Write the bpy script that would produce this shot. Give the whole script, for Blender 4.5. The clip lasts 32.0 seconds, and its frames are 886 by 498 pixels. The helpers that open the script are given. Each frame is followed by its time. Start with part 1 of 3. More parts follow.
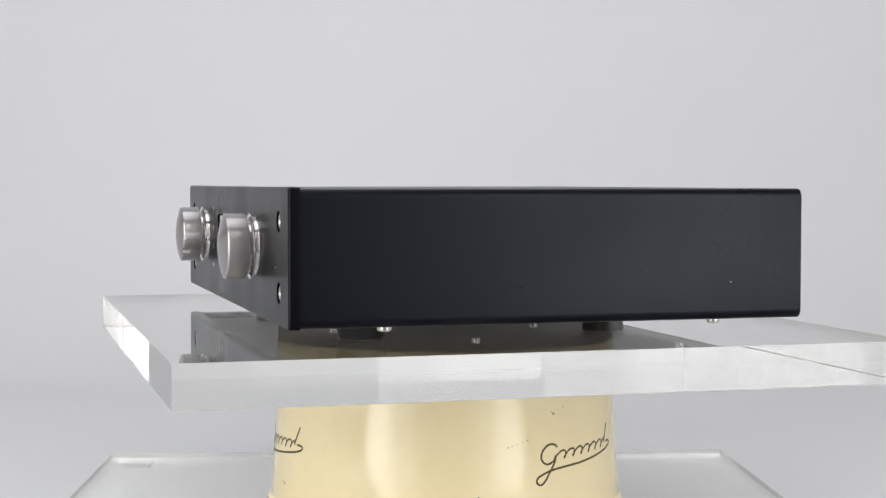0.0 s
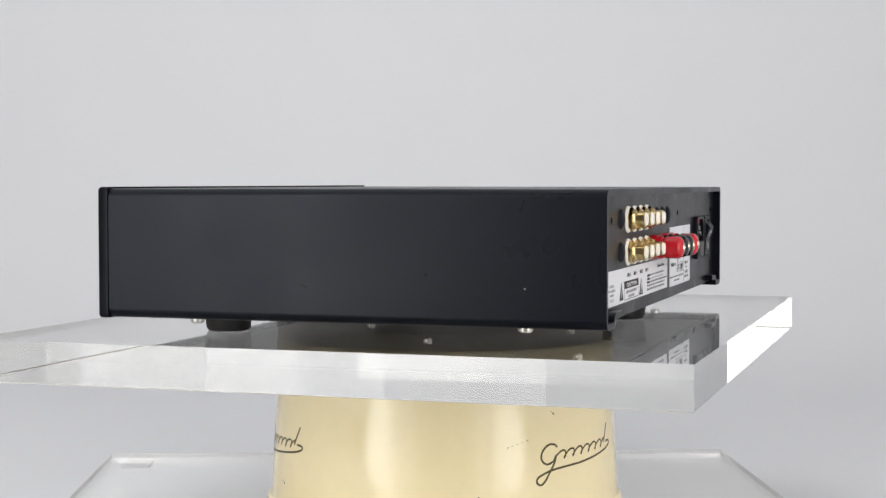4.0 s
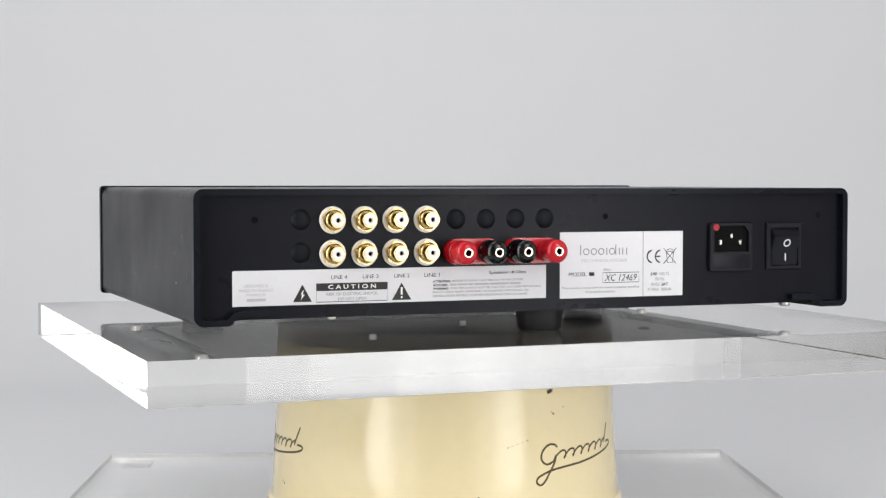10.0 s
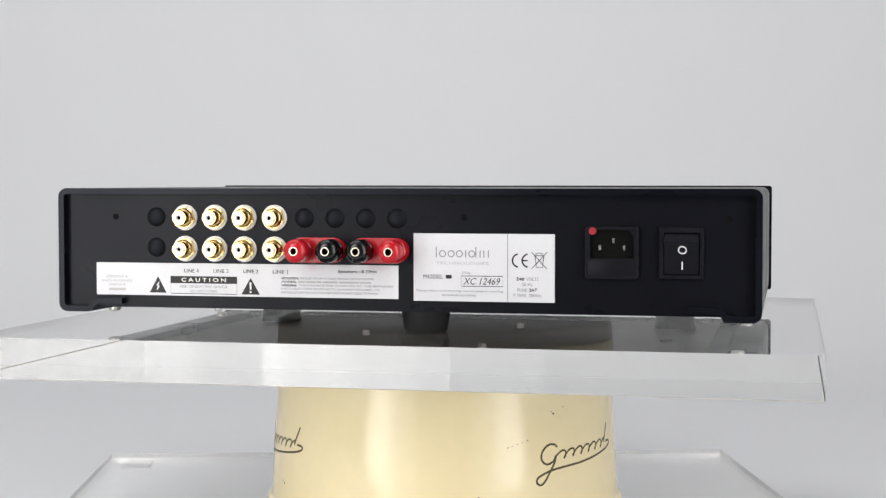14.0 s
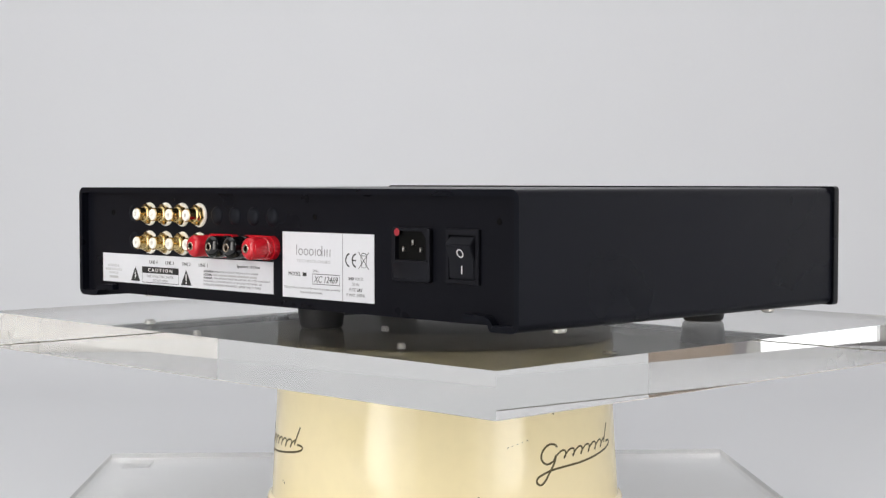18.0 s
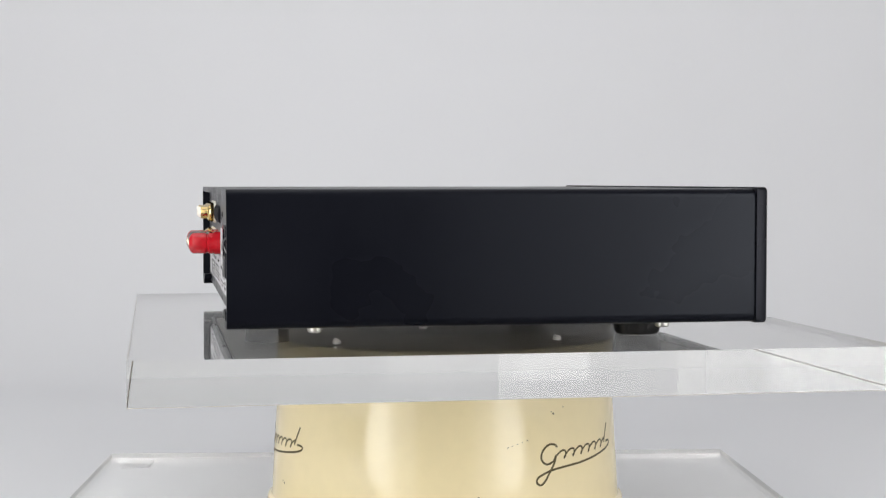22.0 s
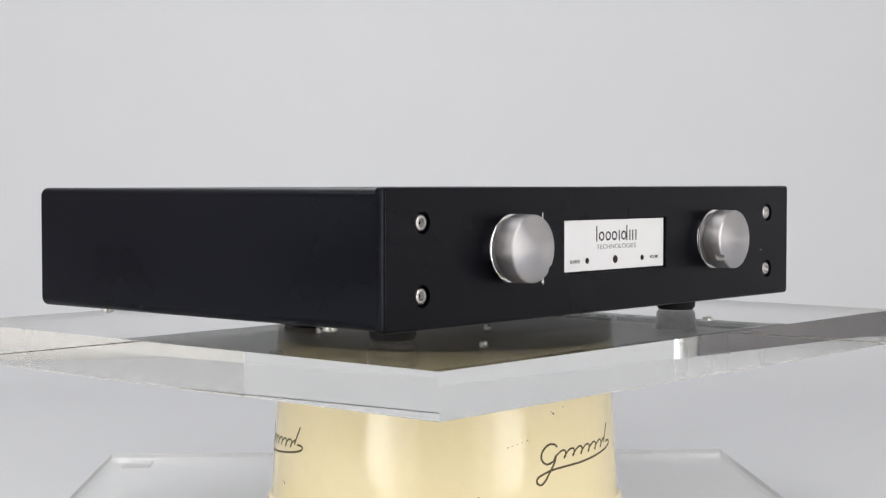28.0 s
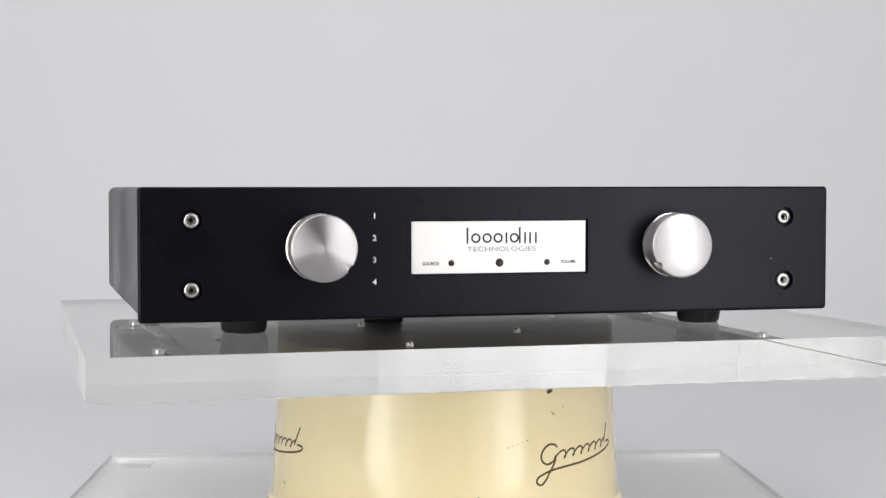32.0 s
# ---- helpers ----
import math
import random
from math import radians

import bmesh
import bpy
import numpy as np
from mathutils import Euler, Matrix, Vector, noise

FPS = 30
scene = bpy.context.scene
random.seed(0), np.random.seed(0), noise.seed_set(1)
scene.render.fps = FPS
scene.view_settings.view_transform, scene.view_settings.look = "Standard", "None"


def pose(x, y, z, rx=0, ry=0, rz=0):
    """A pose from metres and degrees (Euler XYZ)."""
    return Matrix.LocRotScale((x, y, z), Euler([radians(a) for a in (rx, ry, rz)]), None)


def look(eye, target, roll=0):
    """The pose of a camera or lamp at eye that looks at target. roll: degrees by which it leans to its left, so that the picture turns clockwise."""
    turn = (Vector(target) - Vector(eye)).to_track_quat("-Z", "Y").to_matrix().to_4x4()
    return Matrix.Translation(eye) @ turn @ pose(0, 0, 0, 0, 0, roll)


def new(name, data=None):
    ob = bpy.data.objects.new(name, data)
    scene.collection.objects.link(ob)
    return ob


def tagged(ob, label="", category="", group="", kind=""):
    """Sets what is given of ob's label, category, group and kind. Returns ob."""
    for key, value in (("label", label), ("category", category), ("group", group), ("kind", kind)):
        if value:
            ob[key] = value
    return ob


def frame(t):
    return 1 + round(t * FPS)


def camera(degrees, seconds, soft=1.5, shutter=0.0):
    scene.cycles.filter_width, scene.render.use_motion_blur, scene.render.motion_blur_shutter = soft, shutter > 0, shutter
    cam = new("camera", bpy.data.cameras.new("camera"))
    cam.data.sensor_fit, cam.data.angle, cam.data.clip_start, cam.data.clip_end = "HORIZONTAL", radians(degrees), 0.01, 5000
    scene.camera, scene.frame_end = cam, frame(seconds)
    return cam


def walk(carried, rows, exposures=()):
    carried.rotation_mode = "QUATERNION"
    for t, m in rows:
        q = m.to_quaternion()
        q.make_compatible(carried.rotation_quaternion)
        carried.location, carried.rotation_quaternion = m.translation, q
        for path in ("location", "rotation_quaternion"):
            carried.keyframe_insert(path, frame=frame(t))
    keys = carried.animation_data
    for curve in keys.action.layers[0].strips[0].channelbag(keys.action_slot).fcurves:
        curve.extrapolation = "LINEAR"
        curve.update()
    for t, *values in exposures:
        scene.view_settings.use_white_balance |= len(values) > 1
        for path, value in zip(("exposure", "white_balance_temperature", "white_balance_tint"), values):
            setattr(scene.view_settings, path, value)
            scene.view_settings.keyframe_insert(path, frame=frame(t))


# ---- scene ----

# One plan in metres: the turning axis is x = y = 0, the tabletop lies at 0.75 m.
Z0 = 0.9272           # height of the zero level of the amplifier's own drawing
cam = camera(30.97, 32.0, soft=1.35)
EYE = Vector((0.0, -1.1108, Z0 + 0.0714))
SHOT = look(EYE, EYE + Vector((-0.000913, 0.99911, -0.04213)))
walk(cam, [(0.0, SHOT), (32.0, SHOT)])

# ------------------------------------------------------------------ light
world = bpy.data.worlds.new("studio")
scene.world = world
world.use_nodes = True
world.node_tree.nodes["Background"].inputs[0].default_value = (0.9, 0.95, 1.0, 1)
world.node_tree.nodes["Background"].inputs[1].default_value = 0.1
scene.view_settings.exposure = 0.0


def area_lamp(name, eye, target, wide, high, watts, colour):
    data = bpy.data.lights.new(name, "AREA")
    data.shape, data.size, data.size_y, data.energy, data.color = "RECTANGLE", wide, high, watts, colour
    ob = new(name, data)
    ob.matrix_world = look(eye, target)
    return ob


# two tall softboxes on either side of the camera, each brightest in the middle and dimmer towards its sides, and the ceiling light
for side, power, colour in ((-1, 1.03, (1.0, 0.98, 0.94)), (1, 0.875, (1.0, 0.98, 0.955))):
    area_lamp("softbox_core_lamp", (side * 0.68, -0.75, 1.20), (side * 0.80, 0, 1.20), 0.38, 1.45, 4.1 * power, colour)
    area_lamp("softbox_middle_lamp", (side * 0.67, -0.757, 1.20), (side * 0.78, 0, 1.20), 0.56, 1.45, 5.4 * power, colour)
    area_lamp("softbox_diffuser_lamp", (side * 0.64, -0.765, 1.20), (side * 0.72, 0, 1.20), 0.84, 1.45, 6.7 * power, colour)
area_lamp("ceiling_lamp", (-0.8, 0.0, 2.6), (-0.8, 0.0, 0), 2.0, 1.4, 11.3, (0.97, 0.985, 1.0))


# -------------------------------------------------------------- materials
def mat(name, colour, rough=0.5, metal=0.0, vary=0.06, scale=40.0, bump=0.0, bump_scale=400.0, rough_vary=0.05, **more):
    """A principled surface with two scales of colour variation, uneven gloss and fine relief (object space, metres)."""
    m = bpy.data.materials.new(name)
    m.use_nodes = True
    nt = m.node_tree
    b = nt.nodes["Principled BSDF"]
    co = nt.nodes.new("ShaderNodeTexCoord")
    big = nt.nodes.new("ShaderNodeTexNoise")
    big.inputs["Scale"].default_value = scale
    big.inputs["Detail"].default_value = 4
    nt.links.new(co.outputs["Object"], big.inputs["Vector"])
    fine = nt.nodes.new("ShaderNodeTexNoise")
    fine.inputs["Scale"].default_value = bump_scale
    fine.inputs["Detail"].default_value = 3
    nt.links.new(co.outputs["Object"], fine.inputs["Vector"])
    add = nt.nodes.new("ShaderNodeMath")
    add.operation = "ADD"
    nt.links.new(big.outputs["Fac"], add.inputs[0])
    nt.links.new(fine.outputs["Fac"], add.inputs[1])
    ramp = nt.nodes.new("ShaderNodeMapRange")
    ramp.inputs[1].default_value, ramp.inputs[2].default_value = 0.7, 1.3
    ramp.inputs[3].default_value, ramp.inputs[4].default_value = 1 - vary, 1 + vary
    nt.links.new(add.outputs[0], ramp.inputs[0])
    mul = nt.nodes.new("ShaderNodeMix")
    mul.data_type, mul.blend_type = "RGBA", "MULTIPLY"
    mul.inputs[0].default_value = 1.0
    mul.inputs[6].default_value = (*colour, 1)
    nt.links.new(ramp.outputs[0], mul.inputs[7])
    nt.links.new(mul.outputs[2], b.inputs["Base Color"])
    rr = nt.nodes.new("ShaderNodeMapRange")
    rr.inputs[1].default_value, rr.inputs[2].default_value = 0.3, 0.7
    rr.inputs[3].default_value, rr.inputs[4].default_value = max(rough - rough_vary, 0.0), rough + rough_vary
    nt.links.new(big.outputs["Fac"], rr.inputs[0])
    nt.links.new(rr.outputs[0], b.inputs["Roughness"])
    b.inputs["Metallic"].default_value = metal
    if bump:
        bp = nt.nodes.new("ShaderNodeBump")
        bp.inputs["Strength"].default_value = bump
        bp.inputs["Distance"].default_value = 0.0002
        nt.links.new(fine.outputs["Fac"], bp.inputs["Height"])
        nt.links.new(bp.outputs[0], b.inputs["Normal"])
    for key, value in more.items():
        b.inputs[key].default_value = value
    return m


def brushed(name, colour, rough, aniso):
    """Turned aluminium: fine concentric grooves round the part's own y axis."""
    m = mat(name, colour, rough, 1.0, vary=0.04, scale=300, bump_scale=2500, rough_vary=0.03)
    nt = m.node_tree
    b = nt.nodes["Principled BSDF"]
    b.inputs["Anisotropic"].default_value = aniso
    tan = nt.nodes.new("ShaderNodeTangent")
    tan.direction_type, tan.axis = "RADIAL", "Y"
    nt.links.new(tan.outputs[0], b.inputs["Tangent"])
    b.inputs["Anisotropic Rotation"].default_value = 0.25
    return m


def acrylic(name, rough, haze=(0.0, 0.0), clear=1.0):
    """Clear acrylic; haze is the least and most share of cloudy, worn surface, clear how much it lets through."""
    m = bpy.data.materials.new(name)
    m.use_nodes = True
    nt = m.node_tree
    b = nt.nodes["Principled BSDF"]
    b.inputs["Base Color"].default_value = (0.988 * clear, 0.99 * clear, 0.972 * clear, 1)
    b.inputs["Transmission Weight"].default_value = 1.0
    b.inputs["IOR"].default_value = 1.49
    b.inputs["Roughness"].default_value = rough
    if haze[1] > 0:
        co = nt.nodes.new("ShaderNodeTexCoord")
        cl = nt.nodes.new("ShaderNodeTexNoise")
        cl.inputs["Scale"].default_value = 14
        cl.inputs["Detail"].default_value = 4
        nt.links.new(co.outputs["Object"], cl.inputs["Vector"])
        hz = nt.nodes.new("ShaderNodeMapRange")
        hz.inputs[1].default_value, hz.inputs[2].default_value = 0.35, 0.65
        hz.inputs[3].default_value, hz.inputs[4].default_value = 1 - haze[0], 1 - haze[1]
        nt.links.new(cl.outputs["Fac"], hz.inputs[0])
        nt.links.new(hz.outputs[0], b.inputs["Transmission Weight"])
    return m


BLACK = mat("satin_black_anodised", (0.0040, 0.0044, 0.0074), 0.31, vary=0.08, scale=12, bump=0.06, bump_scale=5000, rough_vary=0.07, **{"Specular IOR Level": 0.15, "Specular Tint": (0.82, 0.89, 1.0, 1)})
PANEL = mat("satin_black_front", (0.0034, 0.0037, 0.0052), 0.30, vary=0.08, scale=14, bump=0.05, bump_scale=5000, rough_vary=0.05, **{"Specular IOR Level": 0.14, "Specular Tint": (0.82, 0.84, 1.0, 1)})
REAR = mat("black_powder_coat", (0.0054, 0.0057, 0.0084), 0.3, vary=0.1, scale=20, bump=0.1, bump_scale=4000, **{"Specular IOR Level": 0.11, "Specular Tint": (0.9, 0.92, 1.0, 1)})
RUBBER = mat("black_rubber", (0.009, 0.009, 0.0105), 0.6, vary=0.2, scale=60, bump=0.1)
PLASTIC = mat("black_plastic", (0.0056, 0.0058, 0.0080), 0.42, vary=0.1, scale=80, **{"Specular IOR Level": 0.18, "Specular Tint": (0.85, 0.87, 1.0, 1)})
PLUG = mat("matt_black_plug", (0.0062, 0.0065, 0.0088), 0.5, vary=0.1, scale=80, **{"Specular IOR Level": 0.14, "Specular Tint": (0.8, 0.86, 1.0, 1)})
GLOSS = mat("glossy_black_plastic", (0.003, 0.003, 0.0035), 0.08, vary=0.1, scale=80, rough_vary=0.04)
PIT = mat("dark_recess", (0.003, 0.003, 0.003), 0.8, vary=0.1, **{"Specular IOR Level": 0.1})
STEEL = mat("zinc_plated_steel", (0.72, 0.71, 0.68), 0.28, 1.0, vary=0.06, scale=200)
BOTTOM = mat("bottom_sheet", (0.085, 0.075, 0.062), 0.42, 0.2, vary=0.12, scale=9, bump=0.05, bump_scale=1500)
GOLD = mat("gold_plating", (0.66, 0.50, 0.23), 0.17, 1.0, vary=0.1, scale=250)
BRONZE = mat("pale_bronze_contact", (0.76, 0.68, 0.58), 0.16, 1.0, vary=0.15, scale=300)
NYLON = mat("white_nylon", (0.88, 0.85, 0.79), 0.4, vary=0.04, scale=200)
RED = mat("red_plastic", (0.47, 0.010, 0.019), 0.18, vary=0.08, scale=150)
PAPER = mat("label_paper", (0.645, 0.65, 0.685), 0.5, vary=0.02, scale=60)
INK = mat("black_ink", (0.012, 0.012, 0.012), 0.6, vary=0.1)
GREY_INK = mat("grey_ink", (0.22, 0.22, 0.23), 0.6, vary=0.1)
PALE_INK = mat("pale_grey_ink", (0.42, 0.42, 0.43), 0.6, vary=0.1)
WHITE_INK = mat("white_ink", (0.8, 0.8, 0.8), 0.5, vary=0.05)
SILVER = mat("silver_display", (0.74, 0.74, 0.75), 0.4, 0.15, vary=0.02, scale=60, bump=0.02, bump_scale=3000)
DOT = mat("dull_red_sticker", (0.30, 0.008, 0.018), 0.6, vary=0.1, scale=150)
LENS = mat("dark_lens", (0.02, 0.012, 0.010), 0.15, vary=0.1, **{"Specular IOR Level": 0.2})
ALU_FACE = brushed("turned_aluminium_face", (0.47, 0.46, 0.475), 0.33, 0.9)
ALU_SIDE = brushed("turned_aluminium_side", (0.54, 0.52, 0.53), 0.36, 0.8)
TURNED = brushed("polished_turned_neck", (0.84, 0.82, 0.83), 0.1, 0.5)
SCREW = mat("satin_steel_screw", (0.50, 0.49, 0.48), 0.36, 1.0, vary=0.1, scale=300, bump=0.08, bump_scale=3000)
CLEAR = acrylic("clear_acrylic", 0.0)
EDGE = acrylic("polished_acrylic_edge", 0.0, (0.0, 0.03), clear=0.98)
# darker tint put into the underside to dim what shows through the plate
UNDER = acrylic("tinted_acrylic_underside", 0.006, clear=0.42)
ARRIS = mat("dusty_scraped_arris", (0.66, 0.61, 0.56), 0.7, vary=0.3, scale=60)
SAWN = acrylic("sawn_acrylic_edge", 0.35, (0.1, 0.2))
CREAM = mat("cream_enamel", (0.935, 0.805, 0.495), 0.085, vary=0.018, scale=14, bump=0.03, bump_scale=120, rough_vary=0.025)
PLATTER = mat("dull_platter", (0.20, 0.18, 0.15), 0.6, vary=0.2, scale=20)
SCRIPT = mat("gold_brown_print", (0.085, 0.064, 0.014), 0.55, vary=0.2, scale=300)
CHIP = mat("chipped_metal", (0.05, 0.04, 0.03), 0.6, vary=0.3, scale=300)
SWEEP = mat("grey_white_paper", (0.705, 0.717, 0.748), 0.85, vary=0.012, scale=2.5, bump=0.03, bump_scale=900)
WALLS = mat("grey_wall_paint", (0.32, 0.30, 0.325), 0.8, vary=0.05, scale=2)
WARM = mat("brown_wall_paint", (0.50, 0.385, 0.30), 0.8, vary=0.12, scale=1.5)
PALE = mat("pale_wall_paint", (0.68, 0.67, 0.65), 0.8, vary=0.06, scale=2)
WHITE = mat("warm_white_wall_paint", (0.90, 0.885, 0.86), 0.8, vary=0.03, scale=2)
FRAME = mat("white_window_paint", (0.75, 0.75, 0.74), 0.4, vary=0.03, scale=20)
LIGHT = mat("light_grey_wall_paint", (0.60, 0.59, 0.61), 0.8, vary=0.06, scale=2)
PLAIN = mat("white_ceiling_paint", (0.55, 0.55, 0.55), 0.8, vary=0.03, scale=2)
DAYLIGHT = mat("frosted_daylight_pane", (0.8, 0.8, 0.8), 0.5, vary=0.02, **{"Emission Color": (0.95, 0.97, 1.0, 1), "Emission Strength": 1.3})
BOARDS = mat("brown_floor", (0.24, 0.15, 0.095), 0.45, vary=0.2, scale=3)
PAD = mat("grey_felt", (0.42, 0.42, 0.43), 0.9, vary=0.1, scale=300)


# ---------------------------------------------------------------- builders
# Small things are drawn in millimetres in the turning frame, whose zero is the axis at Z0.
BASE = Vector((-3.5, 5.5, -21.4))       # the amplifier's foot centre on its plate
TURNING = {}


def bm_new():
    return bmesh.new()


def box(bm, x0, x1, y0, y1, z0, z1, bevel=0.0, seg=2):
    m = Matrix.LocRotScale(((x0 + x1) / 2, (y0 + y1) / 2, (z0 + z1) / 2), None, (abs(x1 - x0), abs(y1 - y0), abs(z1 - z0)))
    made = bmesh.ops.create_cube(bm, size=1.0, matrix=m)["verts"]
    if bevel:
        edges = list({e for v in made for e in v.link_edges})
        bmesh.ops.bevel(bm, geom=edges, offset=bevel, segments=seg, affect="EDGES", profile=0.5)
    return bm


def lathe(bm, profile, axis="y", at=(0, 0, 0), seg=32, closed=False):
    """Turns (radius, height) pairs round an axis through at."""
    def place(r, h, a):
        c, s = r * math.cos(a), r * math.sin(a)
        p = (c, h, s) if axis == "y" else (c, s, h)
        return (p[0] + at[0], p[1] + at[1], p[2] + at[2])
    rings = []
    for r, h in profile:
        if r <= 1e-6:
            rings.append([bm.verts.new(place(0, h, 0))])
        else:
            rings.append([bm.verts.new(place(r, h, 2 * math.pi * k / seg)) for k in range(seg)])
    pairs = list(zip(rings, rings[1:])) + ([(rings[-1], rings[0])] if closed else [])
    for a, b in pairs:
        for k in range(seg):
            n = (k + 1) % seg
            quad = [a[k % len(a)], a[n % len(a)], b[n % len(b)], b[k % len(b)]]
            quad = [v for j, v in enumerate(quad) if v not in quad[:j]]
            if len(quad) > 2:
                bm.faces.new(quad)
    bmesh.ops.recalc_face_normals(bm, faces=bm.faces[:])
    return bm


def notched_lathe(bm, profile, turn, bite, seg=72):
    """Turns (radius, height, notched) triples round y; where notched, the ring stops at a round bite in the rim."""
    middle, deep = 20.0, bite
    half = math.asin(deep / middle)
    steps = [turn + half * math.sin(radians(a)) for a in range(-90, 91, 15)]
    rest = [turn + half + (2 * math.pi - 2 * half) * k / seg for k in range(1, seg)]
    angles = steps + rest
    rings = []
    for r, h, cut in profile:
        if r <= 1e-6:
            rings.append([bm.verts.new((0, h, 0))])
            continue
        ring = []
        for a in angles:
            off = abs(math.sin(a - turn)) * middle
            q = r
            if cut and off < deep and math.cos(a - turn) > 0:
                q = min(r, middle * math.cos(a - turn) - math.sqrt(deep * deep - off * off))
            ring.append(bm.verts.new((q * math.cos(a), h, q * math.sin(a))))
        rings.append(ring)
    n = len(angles)
    for a, b in zip(rings, rings[1:]):
        for k in range(n):
            m = (k + 1) % n
            quad = [a[k % len(a)], a[m % len(a)], b[m % len(b)], b[k % len(b)]]
            quad = [v for j, v in enumerate(quad) if v not in quad[:j]]
            bm.faces.new(quad)
    bmesh.ops.recalc_face_normals(bm, faces=bm.faces[:])
    return bm


def prism(bm, outline, axis, lo, hi):
    """A flat outline pushed along an axis: for y it is given as (x, z), for x as (y, z), for z as (x, y)."""
    def place(p, h):
        return {"y": (p[0], h, p[1]), "x": (h, p[0], p[1]), "z": (p[0], p[1], h)}[axis]
    a = [bm.verts.new(place(p, lo)) for p in outline]
    b = [bm.verts.new(place(p, hi)) for p in outline]
    bm.faces.new(a)
    bm.faces.new(b[::-1])
    for k in range(len(a)):
        n = (k + 1) % len(a)
        bm.faces.new((a[k], b[k], b[n], a[n]))
    bmesh.ops.recalc_face_normals(bm, faces=bm.faces[:])
    return bm


def ring_points(cx, cz, r, seg=24, turn=0.0):
    return [(cx + r * math.cos(turn + 2 * math.pi * k / seg), cz + r * math.sin(turn + 2 * math.pi * k / seg)) for k in range(seg)]


def round_rect(x0, x1, z0, z1, r, seg=5):
    pts = []
    for cx, cz, a0 in ((x1 - r, z1 - r, 0), (x0 + r, z1 - r, 90), (x0 + r, z0 + r, 180), (x1 - r, z0 + r, 270)):
        for k in range(seg + 1):
            a = radians(a0 + 90 * k / seg)
            pts.append((cx + r * math.cos(a), cz + r * math.sin(a)))
    return pts


def mesh_of(name, bm, material, smooth=35):
    me = bpy.data.meshes.new(name)
    for v in bm.verts:
        v.co *= 0.001
    bm.to_mesh(me)
    bm.free()
    if smooth:
        me.shade_smooth()
        me.set_sharp_from_angle(angle=radians(smooth))
    if material:
        me.materials.append(material)
    return me


def part(name, bm, material, parent, label="", at=(0, 0, 0), smooth=35):
    """Links a bmesh in millimetres (or a mesh already made) as one mesh under a thing or a part."""
    me = bm if isinstance(bm, bpy.types.Mesh) else mesh_of(name, bm, material, smooth)
    ob = new(name, me)
    ob.parent = parent
    shift = -BASE if parent in TURNING else Vector((0, 0, 0))
    ob.location = (Vector(at) + shift) * 0.001
    return tagged(ob, label)


def lettering(name, words, parent, material, centre, width=0, height=0, y=0.0, back=False, slant=0.0, thick=0.12, bold=0.0, at=(0, 0, 0)):
    """Flat letters of the built-in font on an upright face: centre (x, z), fitted to a width or a height in mm."""
    cu = bpy.data.curves.new(name, "FONT")
    cu.body, cu.align_x, cu.align_y, cu.size, cu.shear, cu.resolution_u = words, "CENTER", "CENTER", 10, slant, 3
    cu.offset = bold
    tmp = new(name, cu)
    me = bpy.data.meshes.new_from_object(tmp.evaluated_get(bpy.context.evaluated_depsgraph_get()))
    bpy.data.objects.remove(tmp)
    bpy.data.curves.remove(cu)
    bm = bm_new()
    bm.from_mesh(me)
    bpy.data.meshes.remove(me)
    xs, ys = [v.co.x for v in bm.verts], [v.co.y for v in bm.verts]
    w, h = max(xs) - min(xs), max(ys) - min(ys)
    cx, cy = (max(xs) + min(xs)) / 2, (max(ys) + min(ys)) / 2
    sx = width / w if width else height / h
    sy = height / h if height else sx
    side = -1 if back else 1
    for v in bm.verts:
        v.co = Vector((centre[0] + side * (v.co.x - cx) * sx, y, centre[1] + (v.co.y - cy) * sy))
    out = thick * side * -1
    made = bmesh.ops.extrude_face_region(bm, geom=bm.faces[:])["geom"]
    for v in made:
        if isinstance(v, bmesh.types.BMVert):
            v.co.y += out
    bmesh.ops.recalc_face_normals(bm, faces=bm.faces[:])
    return part(name, bm, material, parent, at=at, smooth=0)


def text_bar(name, parent, material, x0, x1, z0, z1, y, back=False):
    bm = bm_new()
    box(bm, x0, x1, y, y + (0.12 if back else -0.12), z0, z1)
    return part(name, bm, material, parent, smooth=0)


def stroke(bm, pts, wide, y, out, closed=False):
    """A flat ribbon with a little thickness along (x, z) points."""
    n = len(pts)
    lefts, rights = [], []
    for k, (x, z) in enumerate(pts):
        a, b = (pts[(k - 1) % n], pts[(k + 1) % n]) if closed else (pts[max(k - 1, 0)], pts[min(k + 1, n - 1)])
        d = Vector((b[0] - a[0], b[1] - a[1])).normalized()
        nx, nz = -d.y * wide / 2, d.x * wide / 2
        lefts.append((x + nx, z + nz))
        rights.append((x - nx, z - nz))
    last = n if closed else n - 1
    rows = []
    for k in range(n):
        rows.append([bm.verts.new((p[0], h, p[1])) for p in (lefts[k], rights[k]) for h in (y, y + out)])
    for k in range(last):
        a, b = rows[k], rows[(k + 1) % n]
        for i, j in ((0, 2), (1, 0), (3, 1), (2, 3)):
            bm.faces.new((a[i], a[j], b[j], b[i]))
    if not closed:
        for r in (rows[0], rows[-1]):
            bm.faces.new((r[0], r[1], r[3], r[2]))
    bmesh.ops.recalc_face_normals(bm, faces=bm.faces[:])
    return bm


